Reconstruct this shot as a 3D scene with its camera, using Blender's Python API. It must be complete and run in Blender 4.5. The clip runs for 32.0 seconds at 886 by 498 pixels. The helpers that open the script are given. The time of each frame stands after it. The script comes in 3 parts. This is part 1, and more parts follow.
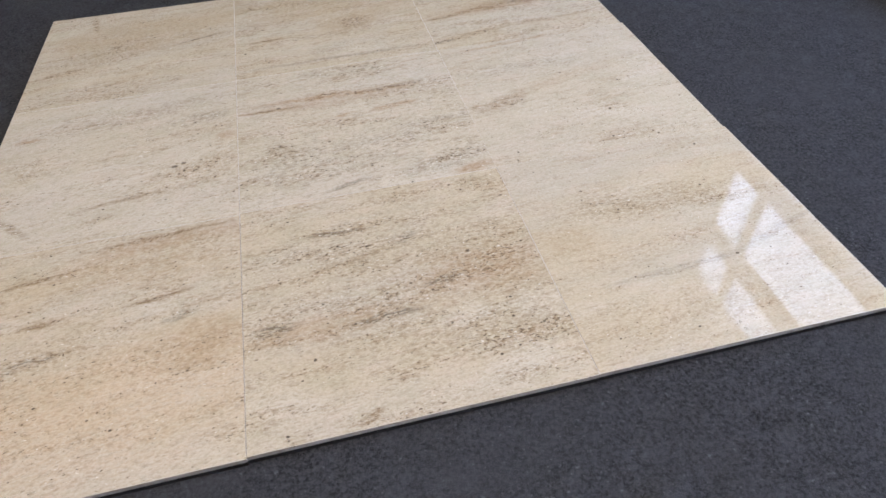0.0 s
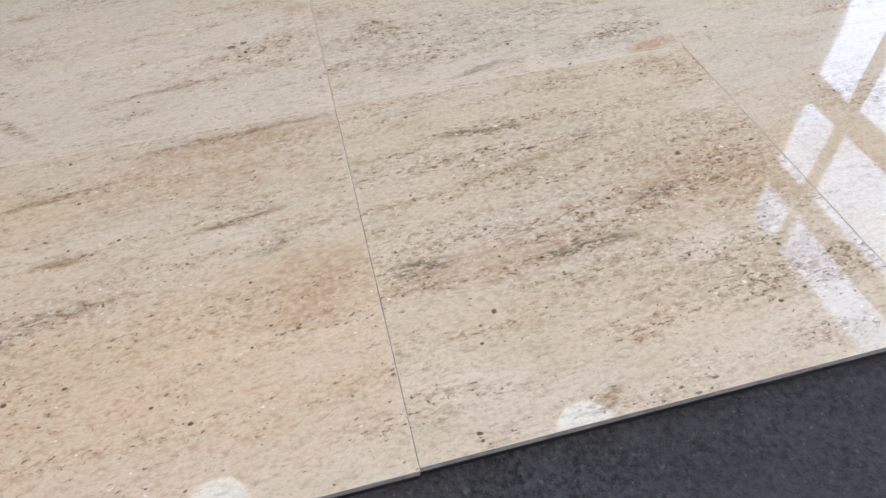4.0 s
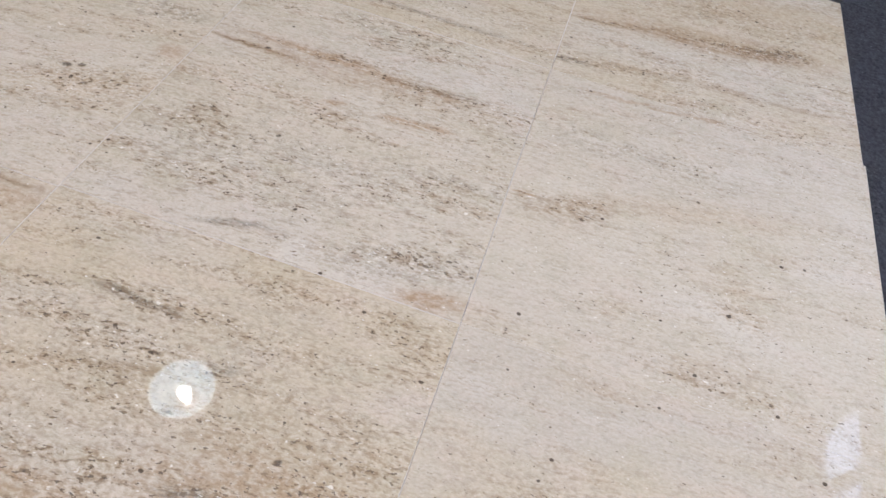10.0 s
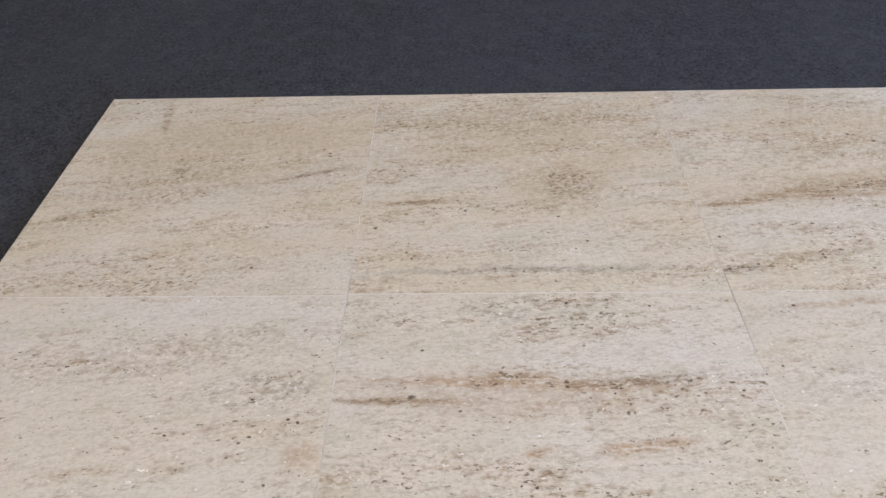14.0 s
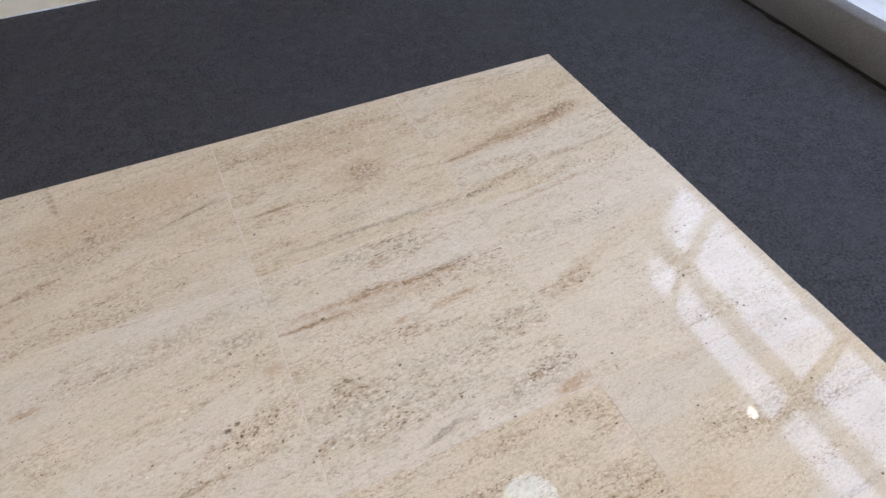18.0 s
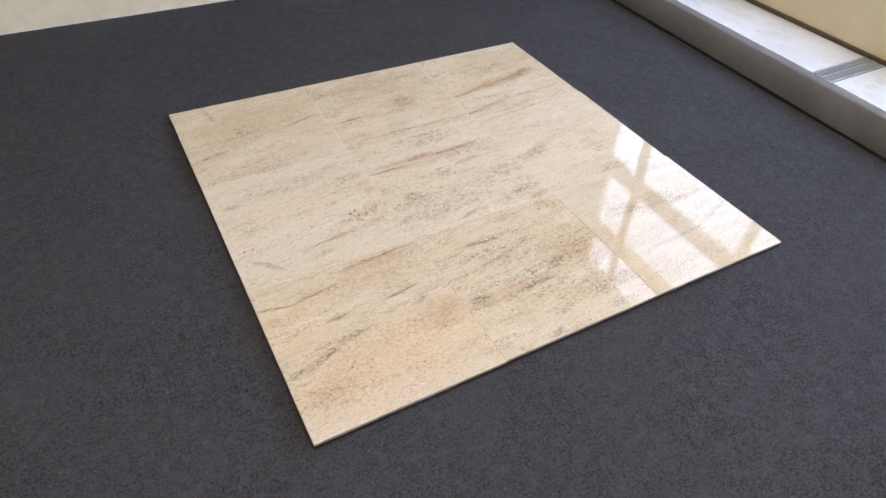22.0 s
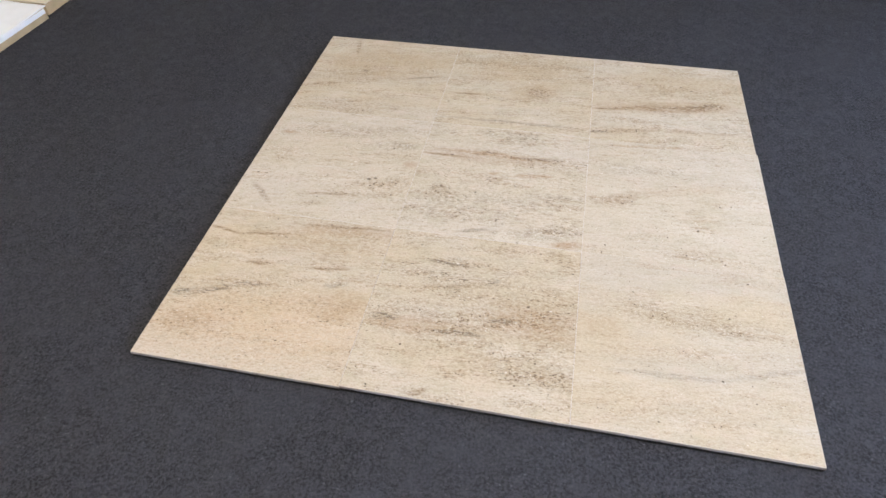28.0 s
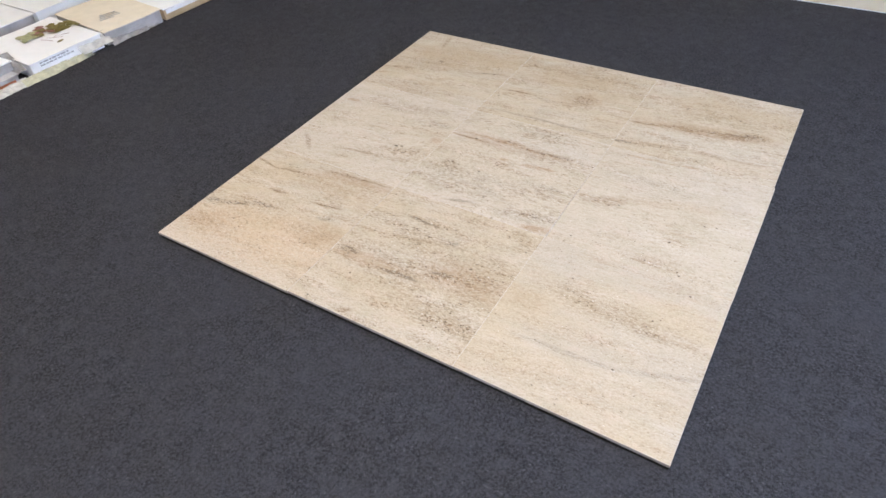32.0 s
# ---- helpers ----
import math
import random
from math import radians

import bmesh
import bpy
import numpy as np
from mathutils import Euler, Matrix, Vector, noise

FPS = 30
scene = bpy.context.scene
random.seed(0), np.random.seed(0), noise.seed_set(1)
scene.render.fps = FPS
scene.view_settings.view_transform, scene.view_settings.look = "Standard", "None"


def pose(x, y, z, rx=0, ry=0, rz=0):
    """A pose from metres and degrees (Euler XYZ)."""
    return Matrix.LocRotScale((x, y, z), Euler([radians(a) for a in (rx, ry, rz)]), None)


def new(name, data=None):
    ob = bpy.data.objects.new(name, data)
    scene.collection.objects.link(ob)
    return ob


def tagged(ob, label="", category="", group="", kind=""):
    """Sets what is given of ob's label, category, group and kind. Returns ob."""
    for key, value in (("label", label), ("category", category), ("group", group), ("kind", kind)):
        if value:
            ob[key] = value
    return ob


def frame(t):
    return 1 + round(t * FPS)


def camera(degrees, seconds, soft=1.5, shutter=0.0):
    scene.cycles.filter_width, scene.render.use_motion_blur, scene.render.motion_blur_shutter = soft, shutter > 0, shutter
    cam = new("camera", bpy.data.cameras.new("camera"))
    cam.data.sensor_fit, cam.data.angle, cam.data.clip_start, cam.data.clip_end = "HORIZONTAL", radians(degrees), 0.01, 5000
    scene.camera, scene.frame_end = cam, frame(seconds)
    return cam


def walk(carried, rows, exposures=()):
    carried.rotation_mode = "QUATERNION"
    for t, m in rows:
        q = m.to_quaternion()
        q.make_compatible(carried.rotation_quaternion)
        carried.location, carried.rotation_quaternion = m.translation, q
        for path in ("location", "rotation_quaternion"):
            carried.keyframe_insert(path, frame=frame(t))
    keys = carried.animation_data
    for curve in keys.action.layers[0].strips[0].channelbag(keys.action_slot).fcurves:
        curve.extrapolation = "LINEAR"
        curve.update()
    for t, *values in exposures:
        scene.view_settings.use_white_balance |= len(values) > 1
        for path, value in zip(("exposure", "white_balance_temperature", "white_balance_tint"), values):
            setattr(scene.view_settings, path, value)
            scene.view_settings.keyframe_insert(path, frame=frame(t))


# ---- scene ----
# ---- camera and walk ----
cam = camera(69.17, 32.0, soft=1.55)
# seconds, place in metres, turn in degrees
PATH = [
    (0.0, 0.8326, -0.5697, 0.9715, 45.31, 1.92, -13.76),
    (0.5, 0.7012, -0.6441, 0.9718, 45.63, 1.59, -12.83),
    (1.0, 0.5949, -0.7062, 0.9622, 45.32, 1.16, -9.59),
    (1.5, 0.5286, -0.7223, 0.9413, 45.14, 0.03, -6.83),
    (2.0, 0.4801, -0.6845, 0.8944, 44.63, -0.24, -5.19),
    (2.5, 0.4466, -0.5614, 0.8064, 43.94, -0.35, -4.94),
    (4.5, 0.6564, -0.2067, 0.6277, 39.95, 1.48, -18.84),
    (5.0, 0.7155, -0.1838, 0.6287, 39.70, -0.70, -23.37),
    (5.5, 0.7970, -0.1807, 0.6416, 39.85, -1.77, -26.73),
    (6.0, 0.8880, -0.1773, 0.6698, 39.89, -2.03, -27.15),
    (6.5, 0.9605, -0.1566, 0.6788, 39.90, -2.42, -27.07),
    (7.0, 1.0466, -0.1361, 0.6816, 39.52, -2.50, -26.66),
    (7.5, 1.1257, -0.1043, 0.7063, 38.96, -3.56, -23.54),
    (8.0, 1.1834, -0.0802, 0.7247, 38.93, -3.38, -14.56),
    (8.5, 1.2221, -0.0341, 0.7482, 38.49, -4.46, -5.16),
    (9.0, 1.2711, 0.0342, 0.7467, 37.90, -6.09, 0.78),
    (9.5, 1.2783, 0.0932, 0.7544, 37.26, -7.92, 8.86),
    (10.0, 1.2418, 0.1531, 0.7659, 37.02, -7.61, 17.83),
    (10.5, 1.2209, 0.2045, 0.7587, 37.84, -5.72, 26.28),
    (11.0, 1.1905, 0.2526, 0.7560, 39.99, -3.27, 32.40),
    (11.5, 1.1241, 0.2942, 0.7710, 43.45, -2.62, 33.66),
    (12.0, 1.0501, 0.3304, 0.7703, 44.64, -2.44, 33.51),
    (12.5, 0.9561, 0.3607, 0.7907, 45.49, -1.83, 31.47),
    (13.0, 0.8640, 0.4062, 0.7905, 45.87, -0.61, 25.12),
    (13.5, 0.8026, 0.4724, 0.7968, 45.71, 0.12, 14.35),
    (14.0, 0.7950, 0.5475, 0.7905, 45.26, 1.46, 0.79),
    (14.5, 0.8465, 0.6093, 0.8136, 44.82, 2.07, -10.00),
    (15.0, 0.9161, 0.6401, 0.8351, 44.68, 1.70, -17.74),
    (15.5, 0.9576, 0.6484, 0.8645, 44.65, 1.66, -21.20),
    (17.5, 0.7436, 0.1727, 1.1367, 42.73, 0.86, -23.66),
    (18.0, 0.6091, 0.0820, 1.2573, 42.54, 0.42, -24.85),
    (18.5, 0.4760, -0.0568, 1.3317, 42.77, -0.38, -25.83),
    (19.0, 0.3454, -0.2471, 1.3651, 42.98, -0.39, -26.02),
    (19.5, 0.2279, -0.3946, 1.4158, 43.40, -1.28, -26.95),
    (20.0, 0.0340, -0.5336, 1.4522, 44.18, -1.42, -28.01),
    (20.5, -0.1078, -0.6596, 1.4972, 45.65, -2.70, -28.77),
    (21.0, -0.1383, -0.7859, 1.5414, 46.98, -2.57, -28.83),
    (21.5, -0.1289, -0.8850, 1.5631, 46.94, -2.89, -28.59),
    (22.0, -0.1877, -0.9262, 1.5646, 47.32, -2.42, -28.63),
    (22.5, -0.2537, -0.9192, 1.5477, 47.70, -2.43, -28.88),
    (23.0, -0.2164, -0.8937, 1.5318, 47.19, -2.64, -28.29),
    (23.5, -0.0528, -0.9118, 1.5013, 46.48, -3.55, -25.54),
    (24.0, 0.0930, -0.9285, 1.4738, 45.91, -4.89, -20.71),
    (24.5, 0.2030, -0.9185, 1.4642, 45.21, -4.15, -17.13),
    (25.0, 0.3175, -0.8790, 1.4577, 44.18, -4.62, -13.70),
    (25.5, 0.4113, -0.8719, 1.4617, 43.88, -3.63, -11.20),
    (27.5, 0.9173, -0.8544, 1.4923, 43.74, 0.85, 5.91),
    (28.0, 1.0871, -0.8519, 1.4997, 43.95, 0.81, 11.28),
    (28.5, 1.2736, -0.8495, 1.4975, 44.23, 1.33, 16.10),
    (29.0, 1.4382, -0.8811, 1.4900, 45.15, 2.01, 18.99),
    (29.5, 1.6036, -0.9324, 1.5024, 45.87, 3.26, 24.15),
    (30.0, 1.8162, -0.9277, 1.4883, 46.48, 3.34, 29.10),
    (30.5, 1.9563, -0.9334, 1.4816, 46.80, 3.46, 31.46),
    (31.0, 1.9977, -0.9386, 1.4734, 47.26, 3.49, 32.21),
    (31.5, 1.9353, -0.9258, 1.4785, 47.01, 3.11, 32.09),
    (32.0, 1.8406, -0.9104, 1.4731, 47.30, 3.10, 31.33),
]
EXPOSURES = [(0.0, -0.38, 6710, 10), (1.0, -0.22, 6720, 10), (2.0, -0.04, 6890, 10), (2.5, -0.04, 6890, 10), (4.5, -0.4, 6490, 10), (9.0, -0.43, 6500, 12), (12.0, -0.34, 6340, 11),
             (15.5, -0.34, 6520, 11), (18.0, -0.38, 6650, 11), (19.0, -0.36, 6690, 10), (20.0, -0.29, 6830, 10), (21.0, -0.13, 7090, 10), (25.5, -0.11, 7160, 9),
             (28.0, -0.14, 6900, 9), (30.0, -0.14, 6890, 10), (32.0, -0.13, 6880, 10)]
walk(cam, [(t, pose(x, y, z, rx, ry, rz)) for t, x, y, z, rx, ry, rz in PATH], EXPOSURES)

# ---- world and daylight ----
SUN_EL, SUN_AZ = 38.0, 100.0
world = bpy.data.worlds.new("daylight")
scene.world = world
world.use_nodes = True
wn = world.node_tree.nodes
sky = wn.new("ShaderNodeTexSky")
sky.sky_type, sky.sun_disc = "NISHITA", False
sky.sun_elevation, sky.sun_rotation = radians(SUN_EL), radians(SUN_AZ)
world.node_tree.links.new(sky.outputs[0], wn["Background"].inputs[0])
wn["Background"].inputs[1].default_value = 0.12

# added warm area fill just under the closed ceiling, no real opening there
fill_lamp = bpy.data.lights.new("overhead_fill", "AREA")
fill_lamp.shape, fill_lamp.size, fill_lamp.size_y = "RECTANGLE", 7.0, 2.4
fill_lamp.energy, fill_lamp.color = 300.0, (1.0, 0.872, 0.695)
ob = new("overhead_fill", fill_lamp)
ob.matrix_world = pose(0.9, -0.7, 4.98)


# ---- materials ----
class Nodes:
    """A small writer of node trees."""

    def __init__(self, name):
        self.mat = bpy.data.materials.new(name)
        self.mat.use_nodes = True
        self.tree = self.mat.node_tree
        self.bsdf = self.tree.nodes["Principled BSDF"]

    def link(self, source, socket):
        if isinstance(source, (int, float)):
            socket.default_value = source
        elif isinstance(source, tuple):
            socket.default_value = source if len(source) == len(socket.default_value) else (*source, 1.0)
        else:
            self.tree.links.new(source, socket)

    def coords(self, kind="Object"):
        return self.tree.nodes.new("ShaderNodeTexCoord").outputs[kind]

    def math(self, op, a, b=0.0, c=0.0, clamp=False):
        n = self.tree.nodes.new("ShaderNodeMath")
        n.operation, n.use_clamp = op, clamp
        for s, v in zip(n.inputs, (a, b, c)):
            self.link(v, s)
        return n.outputs[0]

    def vec(self, op, a, b=(0.0, 0.0, 0.0)):
        n = self.tree.nodes.new("ShaderNodeVectorMath")
        n.operation = op
        self.link(a, n.inputs[0])
        self.link(b, n.inputs[1])
        return n.outputs["Value" if op in ("LENGTH", "DISTANCE", "DOT_PRODUCT") else "Vector"]

    def mapping(self, v, loc=(0, 0, 0), rot=0.0, scale=(1, 1, 1)):
        n = self.tree.nodes.new("ShaderNodeMapping")
        self.link(v, n.inputs[0])
        n.inputs[1].default_value, n.inputs[2].default_value, n.inputs[3].default_value = loc, (0, 0, rot), scale
        return n.outputs[0]

    def noise(self, v, scale, detail=3.0, rough=0.55, out=0):
        n = self.tree.nodes.new("ShaderNodeTexNoise")
        self.link(v, n.inputs["Vector"])
        n.inputs["Scale"].default_value, n.inputs["Detail"].default_value, n.inputs["Roughness"].default_value = scale, detail, rough
        return n.outputs[out]

    def voronoi(self, v, scale, out="Distance", rnd=1.0):
        n = self.tree.nodes.new("ShaderNodeTexVoronoi")
        self.link(v, n.inputs["Vector"])
        n.inputs["Scale"].default_value, n.inputs["Randomness"].default_value = scale, rnd
        return n.outputs[out]

    def ramp(self, v, lo, hi, a=0.0, b=1.0, smooth=True):
        n = self.tree.nodes.new("ShaderNodeMapRange")
        n.interpolation_type = "SMOOTHSTEP" if smooth else "LINEAR"
        self.link(v, n.inputs[0])
        for i, x in enumerate((lo, hi, a, b)):
            self.link(x, n.inputs[i + 1])
        return n.outputs[0]

    def mix(self, fac, a, b, blend="MIX"):
        n = self.tree.nodes.new("ShaderNodeMix")
        n.data_type, n.blend_type = "RGBA", blend
        self.link(fac, n.inputs[0])
        self.link(a, n.inputs[6])
        self.link(b, n.inputs[7])
        return n.outputs[2]

    def bump(self, height, strength, distance):
        n = self.tree.nodes.new("ShaderNodeBump")
        n.inputs["Strength"].default_value, n.inputs["Distance"].default_value = strength, distance
        self.link(height, n.inputs["Height"])
        self.link(n.outputs[0], self.bsdf.inputs["Normal"])

    def out(self, color=None, rough=None, metal=None, spec=None):
        for key, v in (("Base Color", color), ("Roughness", rough), ("Metallic", metal), ("Specular IOR Level", spec)):
            if v is not None:
                self.link(v, self.bsdf.inputs[key])
        return self.mat


def plain(name, color, rough=0.6, metal=0.0, vary=0.12, scale=14.0, bump=0.15, grain=180.0):
    """A painted, cast or coated surface with mottling and a fine grain."""
    n = Nodes(name)
    p = n.coords()
    a = n.noise(p, scale, 4.0)
    dark = tuple(c * (1 - 2 * vary) for c in color)
    col = n.mix(n.ramp(a, 0.3, 0.75), color, dark)
    g = n.noise(p, grain, 2.0)
    col = n.mix(n.math("MULTIPLY", g, vary), col, tuple(min(1.0, c * 1.3) for c in color))
    n.bump(g, bump, 0.002)
    return n.out(col, n.ramp(a, 0.2, 0.8, rough - 0.08, min(1.0, rough + 0.08)), metal)


def glow(name, color, strength):
    n = Nodes(name)
    n.out((0.0, 0.0, 0.0), 1.0)
    n.link(color, n.bsdf.inputs["Emission Color"])
    n.bsdf.inputs["Emission Strength"].default_value = strength
    return n.mat


BROWN, OCHRE, RUST, GREY, DARK, PEACH, PALE = (
    (0.222, 0.145, 0.079), (0.42, 0.303, 0.188), (0.355, 0.226, 0.126), (0.25, 0.225, 0.18),
    (0.075, 0.058, 0.043), (0.565, 0.415, 0.282), (0.63, 0.575, 0.495))


# strength of the brown crumbs and of the fine dark grain, in quiet and in lively stone
CRUMB, GRAIN = (0.14, 0.66), (0.20, 0.42)


def granite(name, seed, base, cool, marks, busy=1.0, flow=3.0):
    """Polished granite, its grain drawn out along x. marks: kind, centre x, y, half length, half width, turn, colour, strength."""
    n = Nodes(name)
    p = n.coords()
    q = n.mapping(p, loc=(seed * 3.17, seed * 1.31, seed * 0.7), rot=-radians(flow))

    def scaled(v, k):
        o = n.vec("SCALE", v)
        o.node.inputs["Scale"].default_value = k
        return o

    def drawn(v, sx, sy, loc, detail, rough):
        return n.noise(n.mapping(v, loc=(*loc, 0), scale=(sx, sy, 1.0)), 1.0, detail, rough)

    wob = scaled(n.vec("SUBTRACT", n.noise(q, 5.0, 3.0, 0.6, 1), (0.5, 0.5, 0.5)), 0.045)
    fine = scaled(n.vec("SUBTRACT", n.noise(q, 60.0, 2.0, 0.6, 1), (0.5, 0.5, 0.5)), 0.008)
    w = n.vec("ADD", n.vec("ADD", q, wob), fine)
    broad = drawn(w, 1.6, 5.5, (0, 0), 4.0, 0.6)
    cloud = drawn(w, 4.0, 11.0, (1, 8), 4.0, 0.65)
    bands = drawn(w, 5.0, 26.0, (4, 2), 5.0, 0.68)
    # crystals at two sizes, the crumbs between them, and short dark dashes
    gw = n.vec("ADD", q, scaled(fine, 0.5))
    grain = drawn(gw, 165.0, 250.0, (0, 0), 3.0, 0.66)
    crumb = drawn(gw, 78.0, 135.0, (13, 3), 4.0, 0.7)
    mica = drawn(gw, 105.0, 200.0, (31, 17), 2.0, 0.55)
    dash = drawn(gw, 72.0, 225.0, (3, 9), 3.0, 0.62)
    # quiet field of cream, straw and cool drifts
    col = n.mix(n.ramp(broad, 0.38, 0.64), base, cool)
    col = n.mix(n.ramp(bands, 0.50, 0.72, 0.0, 0.38), col, OCHRE)
    col = n.mix(n.ramp(cloud, 0.50, 0.74, 0.0, 0.45), col, PALE)
    # hand-sized mottling between olive straw and faint pink, weaker in quiet stone
    quiet = min(1.0, 0.45 + 0.75 * busy)
    mottle = drawn(w, 9.0, 19.0, (6, 11), 6.0, 0.74)
    col = n.mix(n.ramp(mottle, 0.50, 0.66, 0.0, 0.45 * quiet), col, (0.43, 0.372, 0.262))
    col = n.mix(n.ramp(mottle, 0.49, 0.34, 0.0, 0.34 * quiet), col, (0.60, 0.482, 0.40))
    density = n.ramp(bands, 0.43, 0.66, 0.0, 0.55 * busy)
    streak = drawn(w, 17.0, 125.0, (9, 5), 5.0, 0.72)
    broken = n.math("MULTIPLY", n.ramp(streak, 0.47, 0.62), n.ramp(crumb, 0.42, 0.58, 0.35, 1.0))
    col = n.mix(n.math("MULTIPLY", broken, n.ramp(bands, 0.36, 0.62, 0.14, 0.58 * busy + 0.08)), col, (0.30, 0.205, 0.125))
    # stains, veins and speckled drifts that set this tile apart
    pw = n.vec("ADD", p, n.vec("ADD", scaled(wob, 0.8), fine))
    ragged = n.ramp(drawn(w, 26.0, 190.0, (7, 7), 4.0, 0.7), 0.42, 0.56)
    soft = n.ramp(drawn(w, 11.0, 50.0, (2, 5), 5.0, 0.75), 0.36, 0.62)
    gritty = n.math("MULTIPLY", n.ramp(soft, 0.0, 1.0, 0.3, 1.15), n.ramp(crumb, 0.42, 0.57, 0.22, 1.45), clamp=True)
    for kind, x, y, rx, ry, turn, tint, amount in marks:
        m = n.mapping(n.vec("SUBTRACT", pw, (x, y, 0.0)), rot=-radians(turn))
        d = n.vec("LENGTH", n.vec("MULTIPLY", m, (1 / rx, 1 / ry, 0.0)))
        f = n.ramp(d, 1.35, 0.35 if kind != "spot" else 0.6)
        if kind == "drift":
            density = n.math("ADD", density, n.math("MULTIPLY", n.math("MULTIPLY", f, n.ramp(soft, 0.0, 1.0, 0.2, 1.0)), amount * 0.7))
            col = n.mix(n.math("MULTIPLY", n.math("MULTIPLY", f, gritty), amount * 0.55), col, tint)
        elif kind == "vein":
            col = n.mix(n.math("MULTIPLY", n.math("MULTIPLY", f, n.ramp(ragged, 0.0, 1.0, 0.45 if ry < 0.0085 else 0.1, 1.0)), amount * 0.9), col, tint)
            density = n.math("MULTIPLY_ADD", f, 0.3 * amount, density)
        elif kind == "spot":
            col = n.mix(n.math("MULTIPLY", f, amount), col, tint)
        else:
            col = n.mix(n.math("MULTIPLY", n.math("MULTIPLY", f, n.ramp(gritty, 0.0, 1.0, 0.38, 0.9, False)), amount), col, tint)
            density = n.math("MULTIPLY_ADD", f, 0.10 * amount, density)
    act = n.ramp(density, 0.0, 0.7, 0.0, 1.0, False)
    col = n.mix(n.math("MULTIPLY", n.ramp(crumb, 0.53, 0.63), n.ramp(act, 0.0, 1.0, CRUMB[0] * quiet, CRUMB[1], False)), col, (0.225, 0.152, 0.094))
    col = n.mix(n.math("MULTIPLY", n.ramp(crumb, 0.45, 0.36), n.ramp(act, 0.0, 1.0, 0.04, 0.26, False)), col, (0.72, 0.66, 0.56))
    col = n.mix(n.math("MULTIPLY", n.ramp(grain, 0.50, 0.36), n.ramp(act, 0.0, 1.0, 0.15, 0.30, False)), col, (0.73, 0.665, 0.565))
    col = n.mix(n.math("MULTIPLY", n.ramp(grain, 0.52, 0.64), n.ramp(act, 0.0, 1.0, GRAIN[0] * quiet, GRAIN[1], False)), col, (0.27, 0.195, 0.125))
    col = n.mix(n.math("MULTIPLY", n.ramp(dash, 0.57, 0.66), n.ramp(act, 0.0, 0.6, 0.22 * quiet, 0.66 * busy, False)), col, (0.17, 0.12, 0.078))
    # dark mica, thickest in the drifts, and pale quartz glints beside it
    line = n.math("MULTIPLY_ADD", act, -0.142, 0.70)
    col = n.mix(n.ramp(n.math("SUBTRACT", mica, line), 0.0, 0.045, 0.0, 0.85), col, n.mix(n.ramp(grain, 0.4, 0.6), (0.085, 0.062, 0.045), (0.21, 0.15, 0.095)))
    glint = n.ramp(n.math("SUBTRACT", n.math("MULTIPLY_ADD", act, 0.06, 0.275), mica), 0.0, 0.04)
    col = n.mix(n.math("MULTIPLY", glint, 0.6), col, (0.86, 0.83, 0.76))
    c2 = n.tree.nodes.new("ShaderNodeSeparateColor")
    sv = n.vec("ADD", n.mapping(q, scale=(0.75, 1.0, 1.0)), scaled(fine, 0.55))
    n.link(n.voronoi(sv, 105.0, "Color"), c2.inputs[0])
    size = n.ramp(c2.outputs[1], 0.0, 1.0, 0.08, 0.30, False)
    inside = n.ramp(n.math("SUBTRACT", n.voronoi(sv, 105.0), size), 0.05, -0.05)
    chosen = n.math("GREATER_THAN", n.math("MULTIPLY_ADD", act, 0.085, 0.008), c2.outputs[0])
    col = n.mix(n.math("MULTIPLY", n.math("MULTIPLY", inside, chosen), 0.9), col, DARK)
    return n.out(col, 0.003, 0.0, 0.33)


def carpet_material(name, color, blue, mottle=1.0):
    """Needle felt: matted fibre clumps, stray lint, trodden patches."""
    n = Nodes(name)
    p = n.coords()
    pile = n.noise(p, 330.0, 3.0, 0.7)
    tuft = n.noise(p, 125.0, 6.0, 0.8)
    clump = n.noise(n.mapping(p, loc=(3, 7, 0)), 24.0, 5.0, 0.75)
    worn = n.noise(p, 3.2, 5.0, 0.65)
    lint = n.noise(n.mapping(p, loc=(5, 1, 0)), 105.0, 3.0, 0.65)

    def shade(k):
        return tuple(c * k for c in color)

    col = n.mix(n.ramp(tuft, 0.34, 0.66), shade(1 - 0.7 * mottle), shade(1 + 0.8 * mottle))
    col = n.mix(n.ramp(clump, 0.46, 0.68, 0.0, 0.45 * mottle), col, blue)
    col = n.mix(n.ramp(clump, 0.46, 0.30, 0.0, 0.35 * mottle), col, shade(0.45))
    col = n.mix(n.ramp(pile, 0.48, 0.72, 0.0, 0.4), col, blue)
    col = n.mix(n.ramp(lint, 0.60, 0.72, 0.0, 0.8 * mottle), col, shade(3.2))
    col = n.mix(n.ramp(worn, 0.40, 0.68, 0.0, 0.35), col, shade(1.45))
    n.bump(n.math("ADD", pile, tuft), 0.6 * mottle, 0.005)
    return n.out(col, 0.95, 0.0, 0.02)


